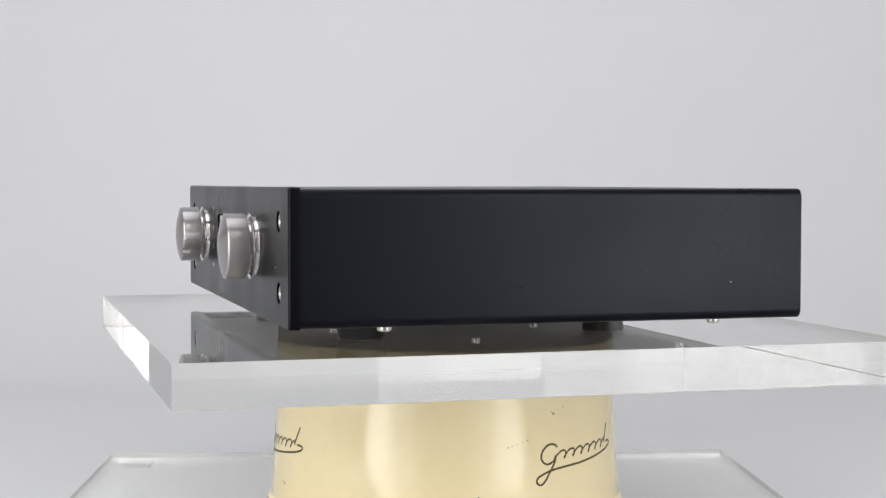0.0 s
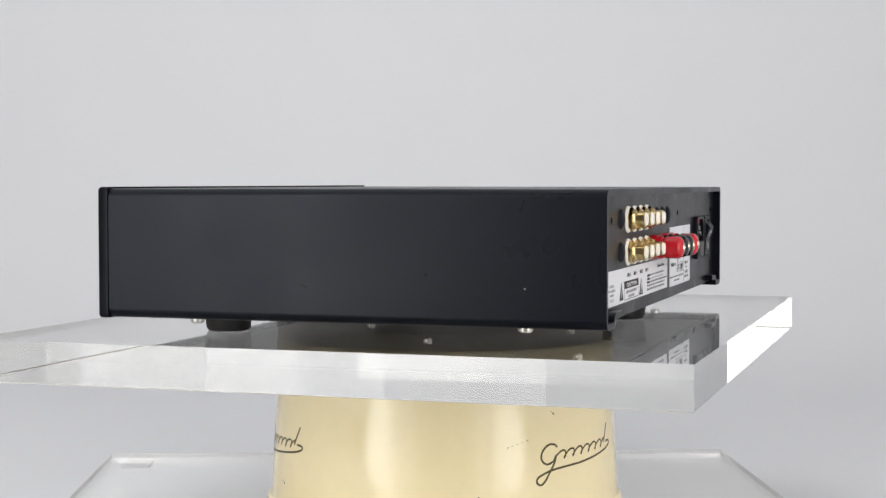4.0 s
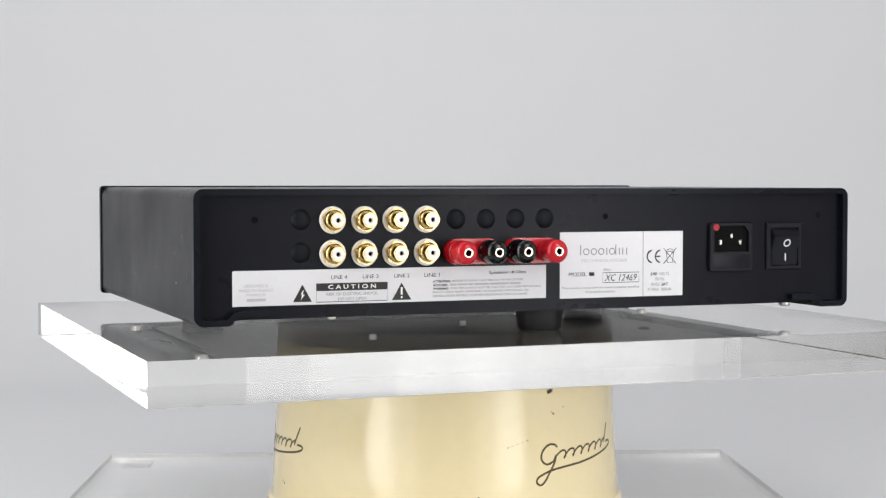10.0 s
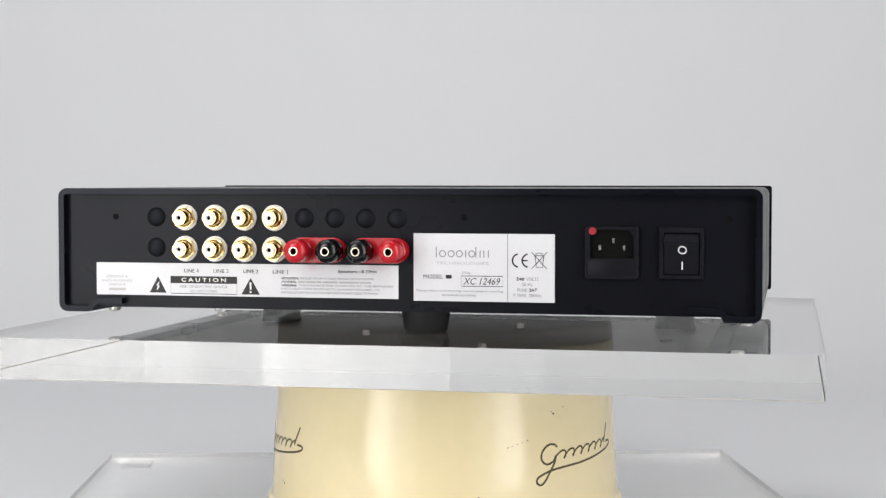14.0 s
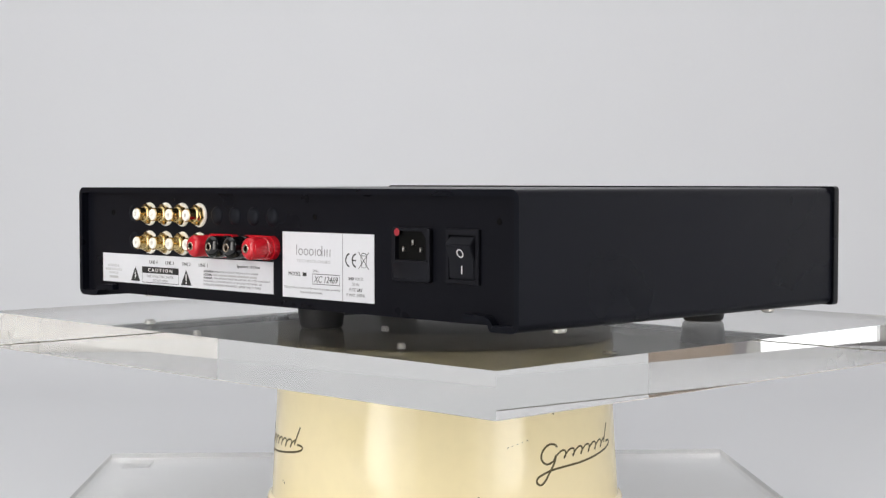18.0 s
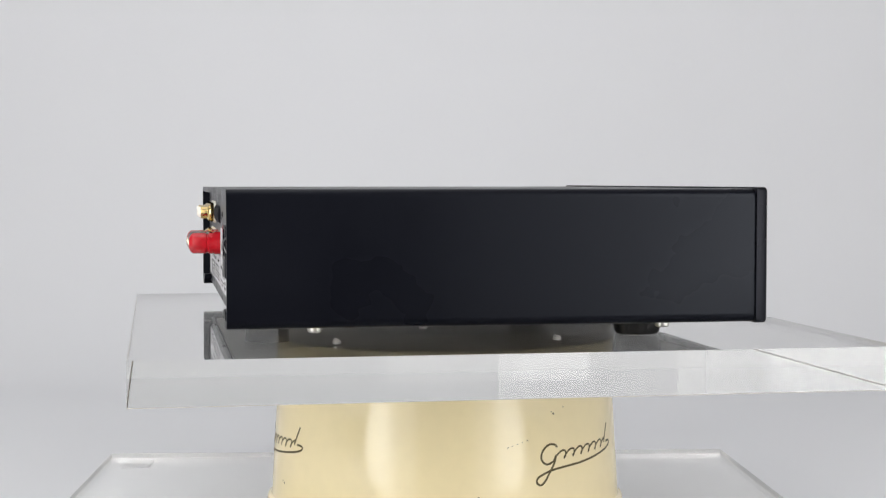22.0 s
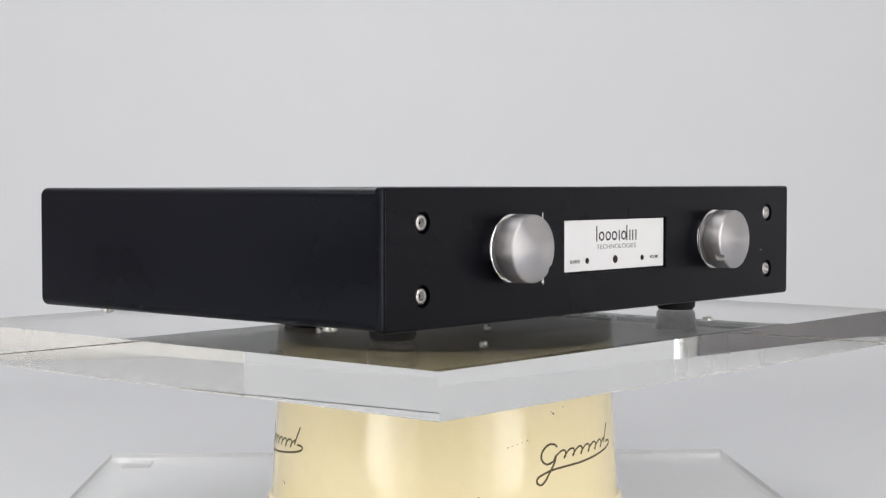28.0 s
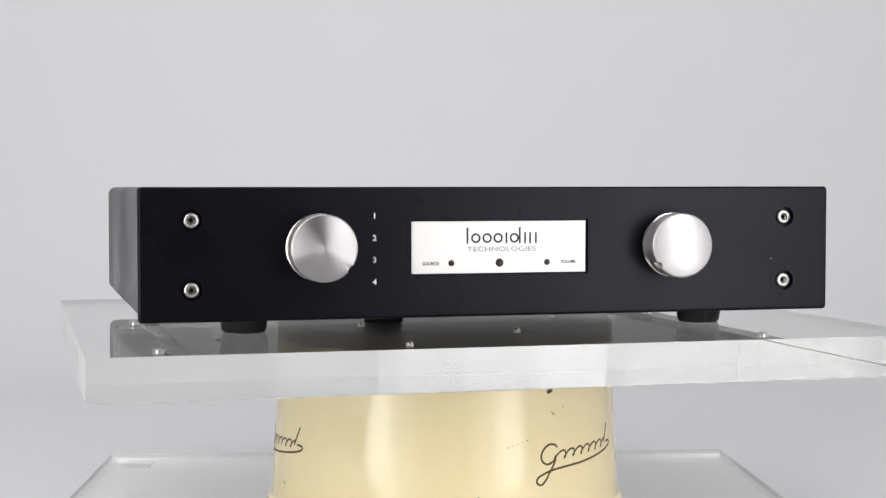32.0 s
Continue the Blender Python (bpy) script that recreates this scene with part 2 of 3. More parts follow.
def emblem(parent, material, x0, x1, z0, z1, y, back=False, wide=0.7):
    """The maker's mark as plain rings and bars of its size."""
    side = 1 if not back else -1
    w, h = abs(x1 - x0), z1 - z0
    start = x0
    low = h * 0.68
    r = low / 2
    step = w / 8.4
    out = -0.12 * side
    spots = (("bar", 0.1, h), ("ring", 1.1, 0), ("ring", 2.45, 0), ("ring", 3.75, 0), ("bar", 4.75, low), ("ring", 5.7, 0), ("bar", 6.35, h), ("bar", 7.0, low), ("bar", 7.6, low), ("bar", 8.3, low))
    for kind, k, tall in spots:
        bm = bm_new()
        cx = start + side * k * step
        if kind == "ring":
            stroke(bm, ring_points(cx, z0 + r, min(r, step * 0.56) - wide / 2, 20), wide, y, out, True)
        else:
            stroke(bm, [(cx, z0), (cx, z0 + tall)], wide, y, out)
        part("logo_" + kind, bm, material, parent, smooth=0)


# ---------------------------------------------------------------- the room
def slab(name, x0, x1, y0, y1, z0, z1, material, label):
    bm = bm_new()
    box(bm, x0 * 1000, x1 * 1000, y0 * 1000, y1 * 1000, z0 * 1000, z1 * 1000)
    return tagged(new(name, mesh_of(name, bm, material, 0)), label, kind="structure")


slab("floor", -2.6, 1.6, -3.0, 2.0, -0.1, 0.0, BOARDS, "brown wooden studio floor")
slab("ceiling", -2.6, 1.6, -3.0, 2.0, 2.7, 2.8, PLAIN, "plain pale studio ceiling")
slab("wall_north", -2.6, 1.6, 1.9, 2.0, 0.0, 2.7, PLAIN, "plain pale studio wall behind the paper")
slab("wall_south", -2.6, 1.6, -3.0, -2.9, 0.0, 2.7, LIGHT, "plain grey studio wall behind the camera")
slab("wall_west", -2.6, -2.5, -0.12, 0.95, 0.0, 2.7, WARM, "plain brown studio side wall")


def make_window_wall():
    """The side wall beside the set, with a narrow window of pale daylight in it."""
    x0, x1, y0, y1, z0, z1 = -2600, -2500, -480, -150, 950, 1900
    bm = bm_new()
    for span in ((-2900, y0, 0, 2700), (y1, -120, 0, 2700), (y0, y1, 0, z0), (y0, y1, z1, 2700)):
        box(bm, x0, x1, *span)
    tagged(new("wall_south_west", mesh_of("wall_south_west", bm, WALLS, 0)), "plain grey studio side wall with a narrow window", kind="structure")
    win = tagged(new("window_1"), "narrow white-framed window full of pale daylight", kind="structure")
    bm = bm_new()
    for span in ((y0, y0 + 35, z0, z1), (y1 - 35, y1, z0, z1), (y0 + 35, y1 - 35, z0, z0 + 35), (y0 + 35, y1 - 35, z1 - 35, z1)):
        box(bm, x0 + 20, x1 - 20, *span)
    part("window_frame", bm, FRAME, win, smooth=0)
    bm = bm_new()
    box(bm, x0 + 45, x0 + 50, y0 + 35, y1 - 35, z0 + 35, z1 - 35)
    part("pane", bm, DAYLIGHT, win, "frosted pane glowing with daylight", smooth=0)


make_window_wall()
slab("wall_north_west", -2.6, -2.5, 0.95, 1.9, 0.0, 2.7, PALE, "plain pale studio side wall")
slab("wall_south_east", 1.5, 1.6, -2.9, -0.55, 0.0, 2.7, LIGHT, "plain grey studio side wall")
slab("wall_east", 1.5, 1.6, -0.55, 1.9, 0.0, 2.7, WHITE, "plain warm white studio side wall")
slab("plinth", -1.68, 1.2, -0.62, 1.05, 0.0, 0.745, PLAIN, "plain pale plinth under the paper sweep")


def make_backdrop():
    """A paper sweep: the tabletop that curves up into the background."""
    prof = [(-0.62, 0.75), (0.75, 0.75)]
    for k in range(1, 15):
        a = radians(90 * k / 14)
        prof.append((0.75 + 0.55 * math.sin(a), 0.75 + 0.55 * (1 - math.cos(a))))
    prof.append((1.3, 2.65))
    low = [(y + (0.004 if z > 0.76 else 0.0), z - (0.004 if z < 1.29 else 0.0)) for y, z in prof]
    bm = bm_new()
    prism(bm, [(y * 1000, z * 1000) for y, z in prof + low[::-1]], "x", -1700, 1490)
    return tagged(new("backdrop", mesh_of("backdrop", bm, SWEEP, 40)), "pale grey seamless paper backdrop sweep", kind="structure")


make_backdrop()


# -------------------------------------------------- base plate and pedestal
def make_plate_mesh(name, x0, x1, y0, y1, z0, z1, edge, under):
    bm = bm_new()
    box(bm, x0, x1, y0, y1, z0, z1)
    low = [e for e in bm.edges if all(v.co.z < z0 + 1 for v in e.verts)]
    bmesh.ops.bevel(bm, geom=low, offset=0.42, segments=1, affect="EDGES")
    for f in bm.faces:
        f.normal_update()
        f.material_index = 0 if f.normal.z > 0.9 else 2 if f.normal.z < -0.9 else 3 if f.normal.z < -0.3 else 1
    me = mesh_of(name, bm, CLEAR, 0)
    me.materials.append(edge)
    me.materials.append(under)
    me.materials.append(ARRIS)
    return me


LOW = pose(-0.0115, -0.021, Z0 - 0.150, 0, 0, 2.6)
base_plate = tagged(new("acrylic_base_plate", make_plate_mesh("acrylic_base_plate", -250, 250, -216, 216, -25, 0, SAWN, CLEAR)),
                    "clear acrylic base plate lying on grey felt pads", "plate")
base_plate.matrix_world = LOW
base_plate.visible_shadow = False
pad_mesh = None
for sx in (-1, 1):
    for sy in (-1, 1):
        if sx > 0 and sy > 0:
            continue
        if pad_mesh is None:
            bm = bm_new()
            box(bm, -11, 11, -12, 12, 0, 2.0, 0.4)
            pad_mesh = mesh_of("felt_pad", bm, PAD)
        pad = tagged(new("felt_pad", pad_mesh), "small square grey felt pad under the base plate", "pad", "pads under the base plate")
        pad.matrix_world = LOW @ pose(sx * 0.226, sy * 0.194, -0.0271)


def drum_dent(angle, z):
    """Shallow unevenness of the old sheet metal, in millimetres."""
    return 0.38 * noise.noise(Vector((3.4 * math.sin(angle), 3.4 * math.cos(angle), z * 0.022))) + 0.07 * noise.noise(Vector((11 * math.sin(angle), 11 * math.cos(angle), z * 0.08)))


def on_drum(angle, z, lift=0.0):
    r = 116.7 + max(0.0, (-78 - z)) * 0.055 + lift + drum_dent(angle, z)
    return Vector((r * math.sin(angle), -r * math.cos(angle), z))


def drum_ribbon(name, parent, material, pts, wide, smooth_steps=5):
    """A printed line on the drum along (degrees, height) points."""
    fine = []
    for k in range(len(pts) - 1):
        p0, p1, p2, p3 = pts[max(k - 1, 0)], pts[k], pts[k + 1], pts[min(k + 2, len(pts) - 1)]
        for j in range(smooth_steps):
            u = j / smooth_steps
            fine.append(tuple(0.5 * (2 * p1[i] + (p2[i] - p0[i]) * u + (2 * p0[i] - 5 * p1[i] + 4 * p2[i] - p3[i]) * u * u
                                     + (3 * p1[i] - p0[i] - 3 * p2[i] + p3[i]) * u ** 3) for i in (0, 1)))
    fine.append(pts[-1])
    bm = bm_new()
    rows = []
    for k, (a, z) in enumerate(fine):
        b, c = fine[max(k - 1, 0)], fine[min(k + 1, len(fine) - 1)]
        d = Vector((radians(c[0] - b[0]) * 117, c[1] - b[1]))
        d = d.normalized() if d.length > 1e-9 else Vector((1, 0))
        na, nz = -d.y * wide / 2 / 117, d.x * wide / 2
        rows.append([bm.verts.new(on_drum(radians(a) + s * na, z + s * nz, h)) for s in (1, -1) for h in (0.02, 0.12)])
    for a, b in zip(rows, rows[1:]):
        for i, j in ((0, 2), (1, 0), (3, 1), (2, 3)):
            bm.faces.new((a[i], a[j], b[j], b[i]))
    bmesh.ops.recalc_face_normals(bm, faces=bm.faces[:])
    return part(name, bm, material, parent, smooth=0)


def make_pedestal():
    ped = tagged(new("pedestal"), "round cream enamelled metal pedestal with gold-brown script print", "pedestal")
    ped.location = (0.0003, 0, Z0)
    bm = bm_new()
    lathe(bm, [(0, -60), (112.0, -60), (112.5, -57.4), (115.3, -57.2), (116.3, -57.6), (116.7, -58.6), *[(116.7 + max(0.0, -78 - z) * 0.055, z) for z in range(-63, -138, -5)], (120.0, -138), (120.6, -142.5), (122.4, -143.4), (123.2, -144.6), (123.6, -150), (0, -150)], "z", seg=160)
    for v in bm.verts:
        if -137.5 < v.co.z < -60:
            flat = v.co.xy.length
            grown = (flat + drum_dent(math.atan2(v.co.x, -v.co.y), v.co.z)) / flat
            v.co.x, v.co.y = v.co.x * grown, v.co.y * grown
    part("drum", bm, CREAM, ped)
    bm = bm_new()
    lathe(bm, [(0, -60), (111.5, -60), (111.5, -57.3), (115.2, -56.9), (115.6, -56.3), (115.6, -47.0), (115.0, -46.4), (0, -46.4)], "z", seg=96)
    part("platter", bm, PLATTER, ped, "dull grey brown platter under the turning plate")
    for turn in (0.0, -120.5):
        def at(pts):
            return [(a + turn, z) for a, z in pts]
        drum_ribbon("script_loop", ped, SCRIPT, at([(37.5, -98.5), (36.5, -96.6), (34, -96.4), (31.6, -100.5), (31.3, -105.5), (33.2, -108.6), (35.8, -107), (36.9, -103.5), (36.2, -108), (34.2, -114), (32.2, -119.5), (30.6, -121.3), (29.3, -119.3), (30.2, -116), (34.8, -112.8), (41, -111.4), (48, -110.5), (57, -108.5), (65, -106), (68.2, -103.6), (67.8, -101.6), (65.2, -101.4)]), 1.35)
        wave = []
        for k in range(46):
            u = k / 45
            h = 2.7 * math.sin(u * 12.5 * math.pi)
            wave.append((38.2 + 25.2 * u + 0.32 * h - 0.9 * math.cos(u * 12.5 * math.pi), -103.6 + 2.4 * u + h))
        drum_ribbon("script_wave", ped, SCRIPT, at(wave), 1.2, 2)
        drum_ribbon("script_stem", ped, SCRIPT, at([(63.4, -101.8), (64.6, -97), (66.6, -89.5)]), 1.25)
    for a, z, w, h in ((34.9, -62.0, 4.2, 2.6), (36.3, -76.7, 0.9, 1.1), (35.6, -75.4, 0.5, 0.6), (-63.4, -129.0, 0.5, 1.6), (-64.9, -127.8, 0.5, 0.7), (19.8, -96.1, 1.2, 0.5), (21.2, -95.2, 0.9, 0.4), (22.9, -94.2, 0.7, 0.35), (24.6, -93.2, 0.8, 0.35), (26.3, -92.3, 1.0, 0.35), (10.2, -126.4, 0.7, 0.9), (-4, -127.2, 1.6, 0.5), (40.5, -73.0, 0.5, 0.6)):
        drum_ribbon("paint_chip", ped, CHIP, [(a - w / 2 / 2.04, z - h / 3), (a, z), (a + w / 2 / 2.04, z + h / 3)], h, 2)
    return ped


make_pedestal()

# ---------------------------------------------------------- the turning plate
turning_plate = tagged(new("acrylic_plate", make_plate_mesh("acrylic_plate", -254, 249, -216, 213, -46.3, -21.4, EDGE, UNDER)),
                       "thick clear acrylic plate turning on the cream pedestal", "plate")

# ------------------------------------------------------------- the amplifier
amp = tagged(new("amplifier"), "black metal stereo amplifier with two turned aluminium knobs and silver display", "amplifier")
TURNING[amp] = True
XL, XR = -219.5, 212.4       # case sides
FRONT, BACK = -149.0, 159.9


def make_case():
    """A bent shell: top, two sides with rounded corners and flanges stepped up to the bottom cover."""
    r, t = 5.5, 3.6
    lip = ((42, -4.5), (30, -4.7), (25.5, -5.0), (23.5, -6.2), (22.3, -8.2), (21.2, -9.3), (19.6, -9.6))
    outer = [(XL + d, h) for d, h in lip]
    for cx, cz, a0 in ((XL + r, -9.6 + r, 270), (XL + r, 67.3 - r, 180), (XR - r, 67.3 - r, 90), (XR - r, -9.6 + r, 0)):
        for k in range(7):
            a = radians(a0 - 90 * k / 6)
            outer.append((cx + r * math.cos(a), cz + r * math.sin(a)))
    outer += [(XR - d, h) for d, h in lip[::-1]]
    inner = []
    for k, p in enumerate(outer):
        a, b = outer[max(k - 1, 0)], outer[min(k + 1, len(outer) - 1)]
        d = Vector((b[0] - a[0], b[1] - a[1])).normalized()
        inner.append((p[0] + d.y * t, p[1] - d.x * t))
    bm = bm_new()
    rows = []
    for p, q in zip(outer, inner):
        rows.append([bm.verts.new(v) for v in ((p[0], -142.5, p[1]), (p[0], BACK - 0.7, p[1]), (p[0] * 0.999 + q[0] * 0.001, BACK, p[1]), (q[0], BACK, q[1]), (q[0], -142.5, q[1]))])
    for a, b in zip(rows, rows[1:]):
        for i in range(5):
            j = (i + 1) % 5
            bm.faces.new((a[i], a[j], b[j], b[i]))
    for row in (rows[0], rows[-1]):
        bm.faces.new(row)
    bmesh.ops.recalc_face_normals(bm, faces=bm.faces[:])
    return part("case", bm, BLACK, amp, "satin black bent metal shell with rounded corners", smooth=30)


make_case()


def plate_with_holes(bm, outline, holes, y, back_y, bevel):
    """A front sheet at y with bevelled rim down to back_y; holes are (points, depth)."""
    mx, mz = sum(p[0] for p in outline) / len(outline), sum(p[1] for p in outline) / len(outline)
    inset = [(x - 0.5 * (1 if x > mx else -1), z - 0.5 * (1 if z > mz else -1)) for x, z in outline]
    loops = [inset] + [h for h, _ in holes]
    edges, rings = [], []
    for loop in loops:
        vs = [bm.verts.new((x, y, z)) for x, z in loop]
        rings.append(vs)
        edges += [bm.edges.new((vs[k], vs[(k + 1) % len(vs)])) for k in range(len(vs))]
    bmesh.ops.triangle_fill(bm, use_beauty=True, use_dissolve=False, edges=edges)
    cx = sum(p[0] for p in outline) / len(outline)
    cz = sum(p[1] for p in outline) / len(outline)
    prev = rings[0]
    way = 1 if back_y > y else -1
    for grow, depth in ((0.0, 0.0), (bevel * 0.38, way * bevel * 0.08), (bevel * 0.7, way * bevel * 0.3), (bevel, way * bevel), (bevel, back_y - y)):
        row = [bm.verts.new((x + grow * (1 if x > cx else -1), y + depth, z + grow * (1 if z > cz else -1))) for x, z in outline]
        for k in range(len(row)):
            n = (k + 1) % len(row)
            bm.faces.new((prev[k], prev[n], row[n], row[k]))
        prev = row
    bm.faces.new(prev)
    for vs, (loop, depth) in zip(rings[1:], holes):
        row = [bm.verts.new((x, y + depth, z)) for x, z in loop]
        for k in range(len(row)):
            n = (k + 1) % len(row)
            bm.faces.new((vs[k], vs[n], row[n], row[k]))
        bm.faces.new(row)
    bmesh.ops.recalc_face_normals(bm, faces=bm.faces[:])
    return bm


SCREWS = ((-190.8, 49.0), (-190.8, 8.8), (183.2, 49.2), (183.2, 8.9))


def make_front():
    bm = bm_new()
    holes = [(round_rect(-61.5, 50.9, 15.0, 48.7, 1.0, 3), 2.2)] + [(ring_points(x, z, 6.3, 28), 3.4) for x, z in SCREWS]
    plate_with_holes(bm, round_rect(-219.7, 211.7, -8.4, 66.8, 2.2, 4), holes, FRONT, -142.4, 1.5)
    part("front_panel", bm, PANEL, amp, "thick satin black front panel", smooth=50)
    # display
    bm = bm_new()
    box(bm, -60.4, 49.8, -147.4, -146.9, 16.2, 47.6, 0.15, 1)
    display = part("display", bm, SILVER, amp, "brushed silver display panel with black print", smooth=30)
    emblem(display, INK, -26.2, 18.2, 34.0, 43.8, -147.4, wide=1.1)
    lettering("caption_text", "TECHNOLOGIES", display, GREY_INK, (-4.0, 30.7), width=43.5, height=2.9, y=-147.4)
    lettering("source_text", "SOURCE", display, INK, (-48.5, 22.3), width=10.2, height=2.1, y=-147.4, bold=0.12)
    lettering("volume_text", "VOLUME", display, INK, (38.6, 22.6), width=9.8, height=2.1, y=-147.4, bold=0.12)
    for x, r in ((-35.7, 1.9), (-5.4, 2.6), (24.9, 1.9)):
        bm = bm_new()
        lathe(bm, [(0, -147.75), (r * 0.6, -147.7), (r * 0.95, -147.55), (r, -147.35)], "y", (x, 0, 22.4), 20)
        part("indicator_lens", bm, LENS, display, "small dark indicator lens")
    # numerals beside the selector
    for n, z in zip("1234", (51.2, 38.1, 25.1, 12.0)):
        lettering("numeral", n, amp, WHITE_INK, (-83.2, z), height=3.5, y=FRONT, bold=0.28)
    # socket screws in their counterbores
    head = bm_new()
    lathe(head, [(2.3, -146.4), (2.3, -148.1), (2.5, -148.4), (3.5, -148.4), (4.2, -148.1), (4.6, -147.5), (4.65, -145.4)], "y", seg=30)
    head = mesh_of("front_screw", head, SCREW)
    sock = bm_new()
    lathe(sock, [(2.35, -148.0), (1.3, -146.4), (0, -145.9)], "y", seg=6)
    for f in sock.faces:
        f.material_index = 1 if min(v.co.xz.length for v in f.verts) < 0.0001 else 0
    sock = mesh_of("hex_socket", sock, SCREW, 0)
    sock.materials.append(PIT)
    for x, z in SCREWS:
        s = part("front_screw", head, None, amp, "steel socket-head screw", at=(x, 0, z))
        part("hex_socket", sock, None, s)
    # knobs
    neck = bm_new()
    lathe(neck, [(16.4, -155.2), (15.5, -154.9), (15.3, -154.5), (15.7, -154.1), (19.4, -153.2), (19.9, -152.9), (19.6, -152.6), (17.5, -151.9), (16.9, -151.6), (16.8, -151.2), (17.6, -150.9), (17.7, -150.4), (17.0, -150.1), (16.9, -149.8), (17.6, -149.5), (17.6, -148.8)], "y", seg=72)
    neck = mesh_of("knob_neck", neck, TURNED, 30)
    for x, z, a in ((-116.9, 32.9, -38), (105.1, 32.4, -142)):
        bm = bm_new()
        rim = [(18.9, -168.75), (19.4, -168.4), (19.65, -167.9), (19.7, -167.4), (19.7, -163.5)]
        notched_lathe(bm, [(r, h, True) for r, h in rim] + [(19.7, -163.49, False), (19.7, -156.4, False), (19.5, -155.9, False), (19.1, -155.7, False), (16.4, -155.2, False)], radians(a), 2.3)
        k = part("knob", bm, ALU_SIDE, amp, "turned aluminium control knob with a notch in its rim", at=(x, 0, z), smooth=30)
        bm = bm_new()
        dome = [(0, -171.9), (0.4, -171.9), (4, -171.75), (8, -171.35), (12, -170.65), (15.5, -169.8), (18.2, -169.0), (18.9, -168.75)]
        notched_lathe(bm, [(r, h, True) for r, h in dome], radians(a), 2.3)
        part("knob_face", bm, ALU_FACE, k, "radially brushed domed aluminium knob face", smooth=20)
        part("knob_neck", neck, None, k, "polished grooved neck")


make_front()
PY = 154.6       # outer face of the rear panel


def make_bottom():
    bm = bm_new()
    box(bm, XL + 36, XR - 36, -140, 151, -6.9, -4.7, 0.4, 1)
    part("bottom_cover", bm, BOTTOM, amp, "brownish grey sheet metal bottom cover")
    screw = bm_new()
    lathe(screw, [(0, -13.0), (1.2, -13.0), (1.4, -12.4), (2.6, -12.9), (3.9, -12.2), (4.2, -11.0), (4.2, -9.4)], "z", seg=20)
    screw = mesh_of("flange_screw", screw, STEEL)
    for x in (-204.5, 197.0):
        for y in (-91.5, 110.5):
            part("flange_screw", screw, None, amp, "steel pan-head screw under the case", at=(x, y, 0))
    small = bm_new()
    lathe(small, [(0, -9.6), (1.0, -9.6), (1.1, -9.2), (1.9, -10.7), (2.7, -10.0), (2.9, -8.5), (2.9, -6.85)], "z", seg=16)
    small = mesh_of("cover_screw", small, STEEL)
    for x, y in ((55, 6), (-42, -70), (-42, 80), (121, 123)):
        part("cover_screw", small, None, amp, "small steel cover screw", at=(x, y, 0))
    bm = bm_new()
    lathe(bm, [(0, -7.4), (2.4, -7.5), (3.0, -8.2), (4.2, -8.0), (4.6, -7.2), (4.6, -6.85)], "z", (-154, 6, 0), 24)
    part("bottom_grommet", bm, RUBBER, amp, "small round black grommet in the bottom cover")
    for x, y in ((-153.0, -92), (149.0, -94), (-15.0, 124)):
        bm = bm_new()
        lathe(bm, [(0, -6.8), (14.9, -6.8), (15.2, -7.6), (13.8, -19.2), (12.6, -21.0), (11.0, -21.34), (0, -21.34)], "z", (x, y, 0), 36)
        part("foot", bm, RUBBER, amp, "tapered black rubber foot")


make_bottom()


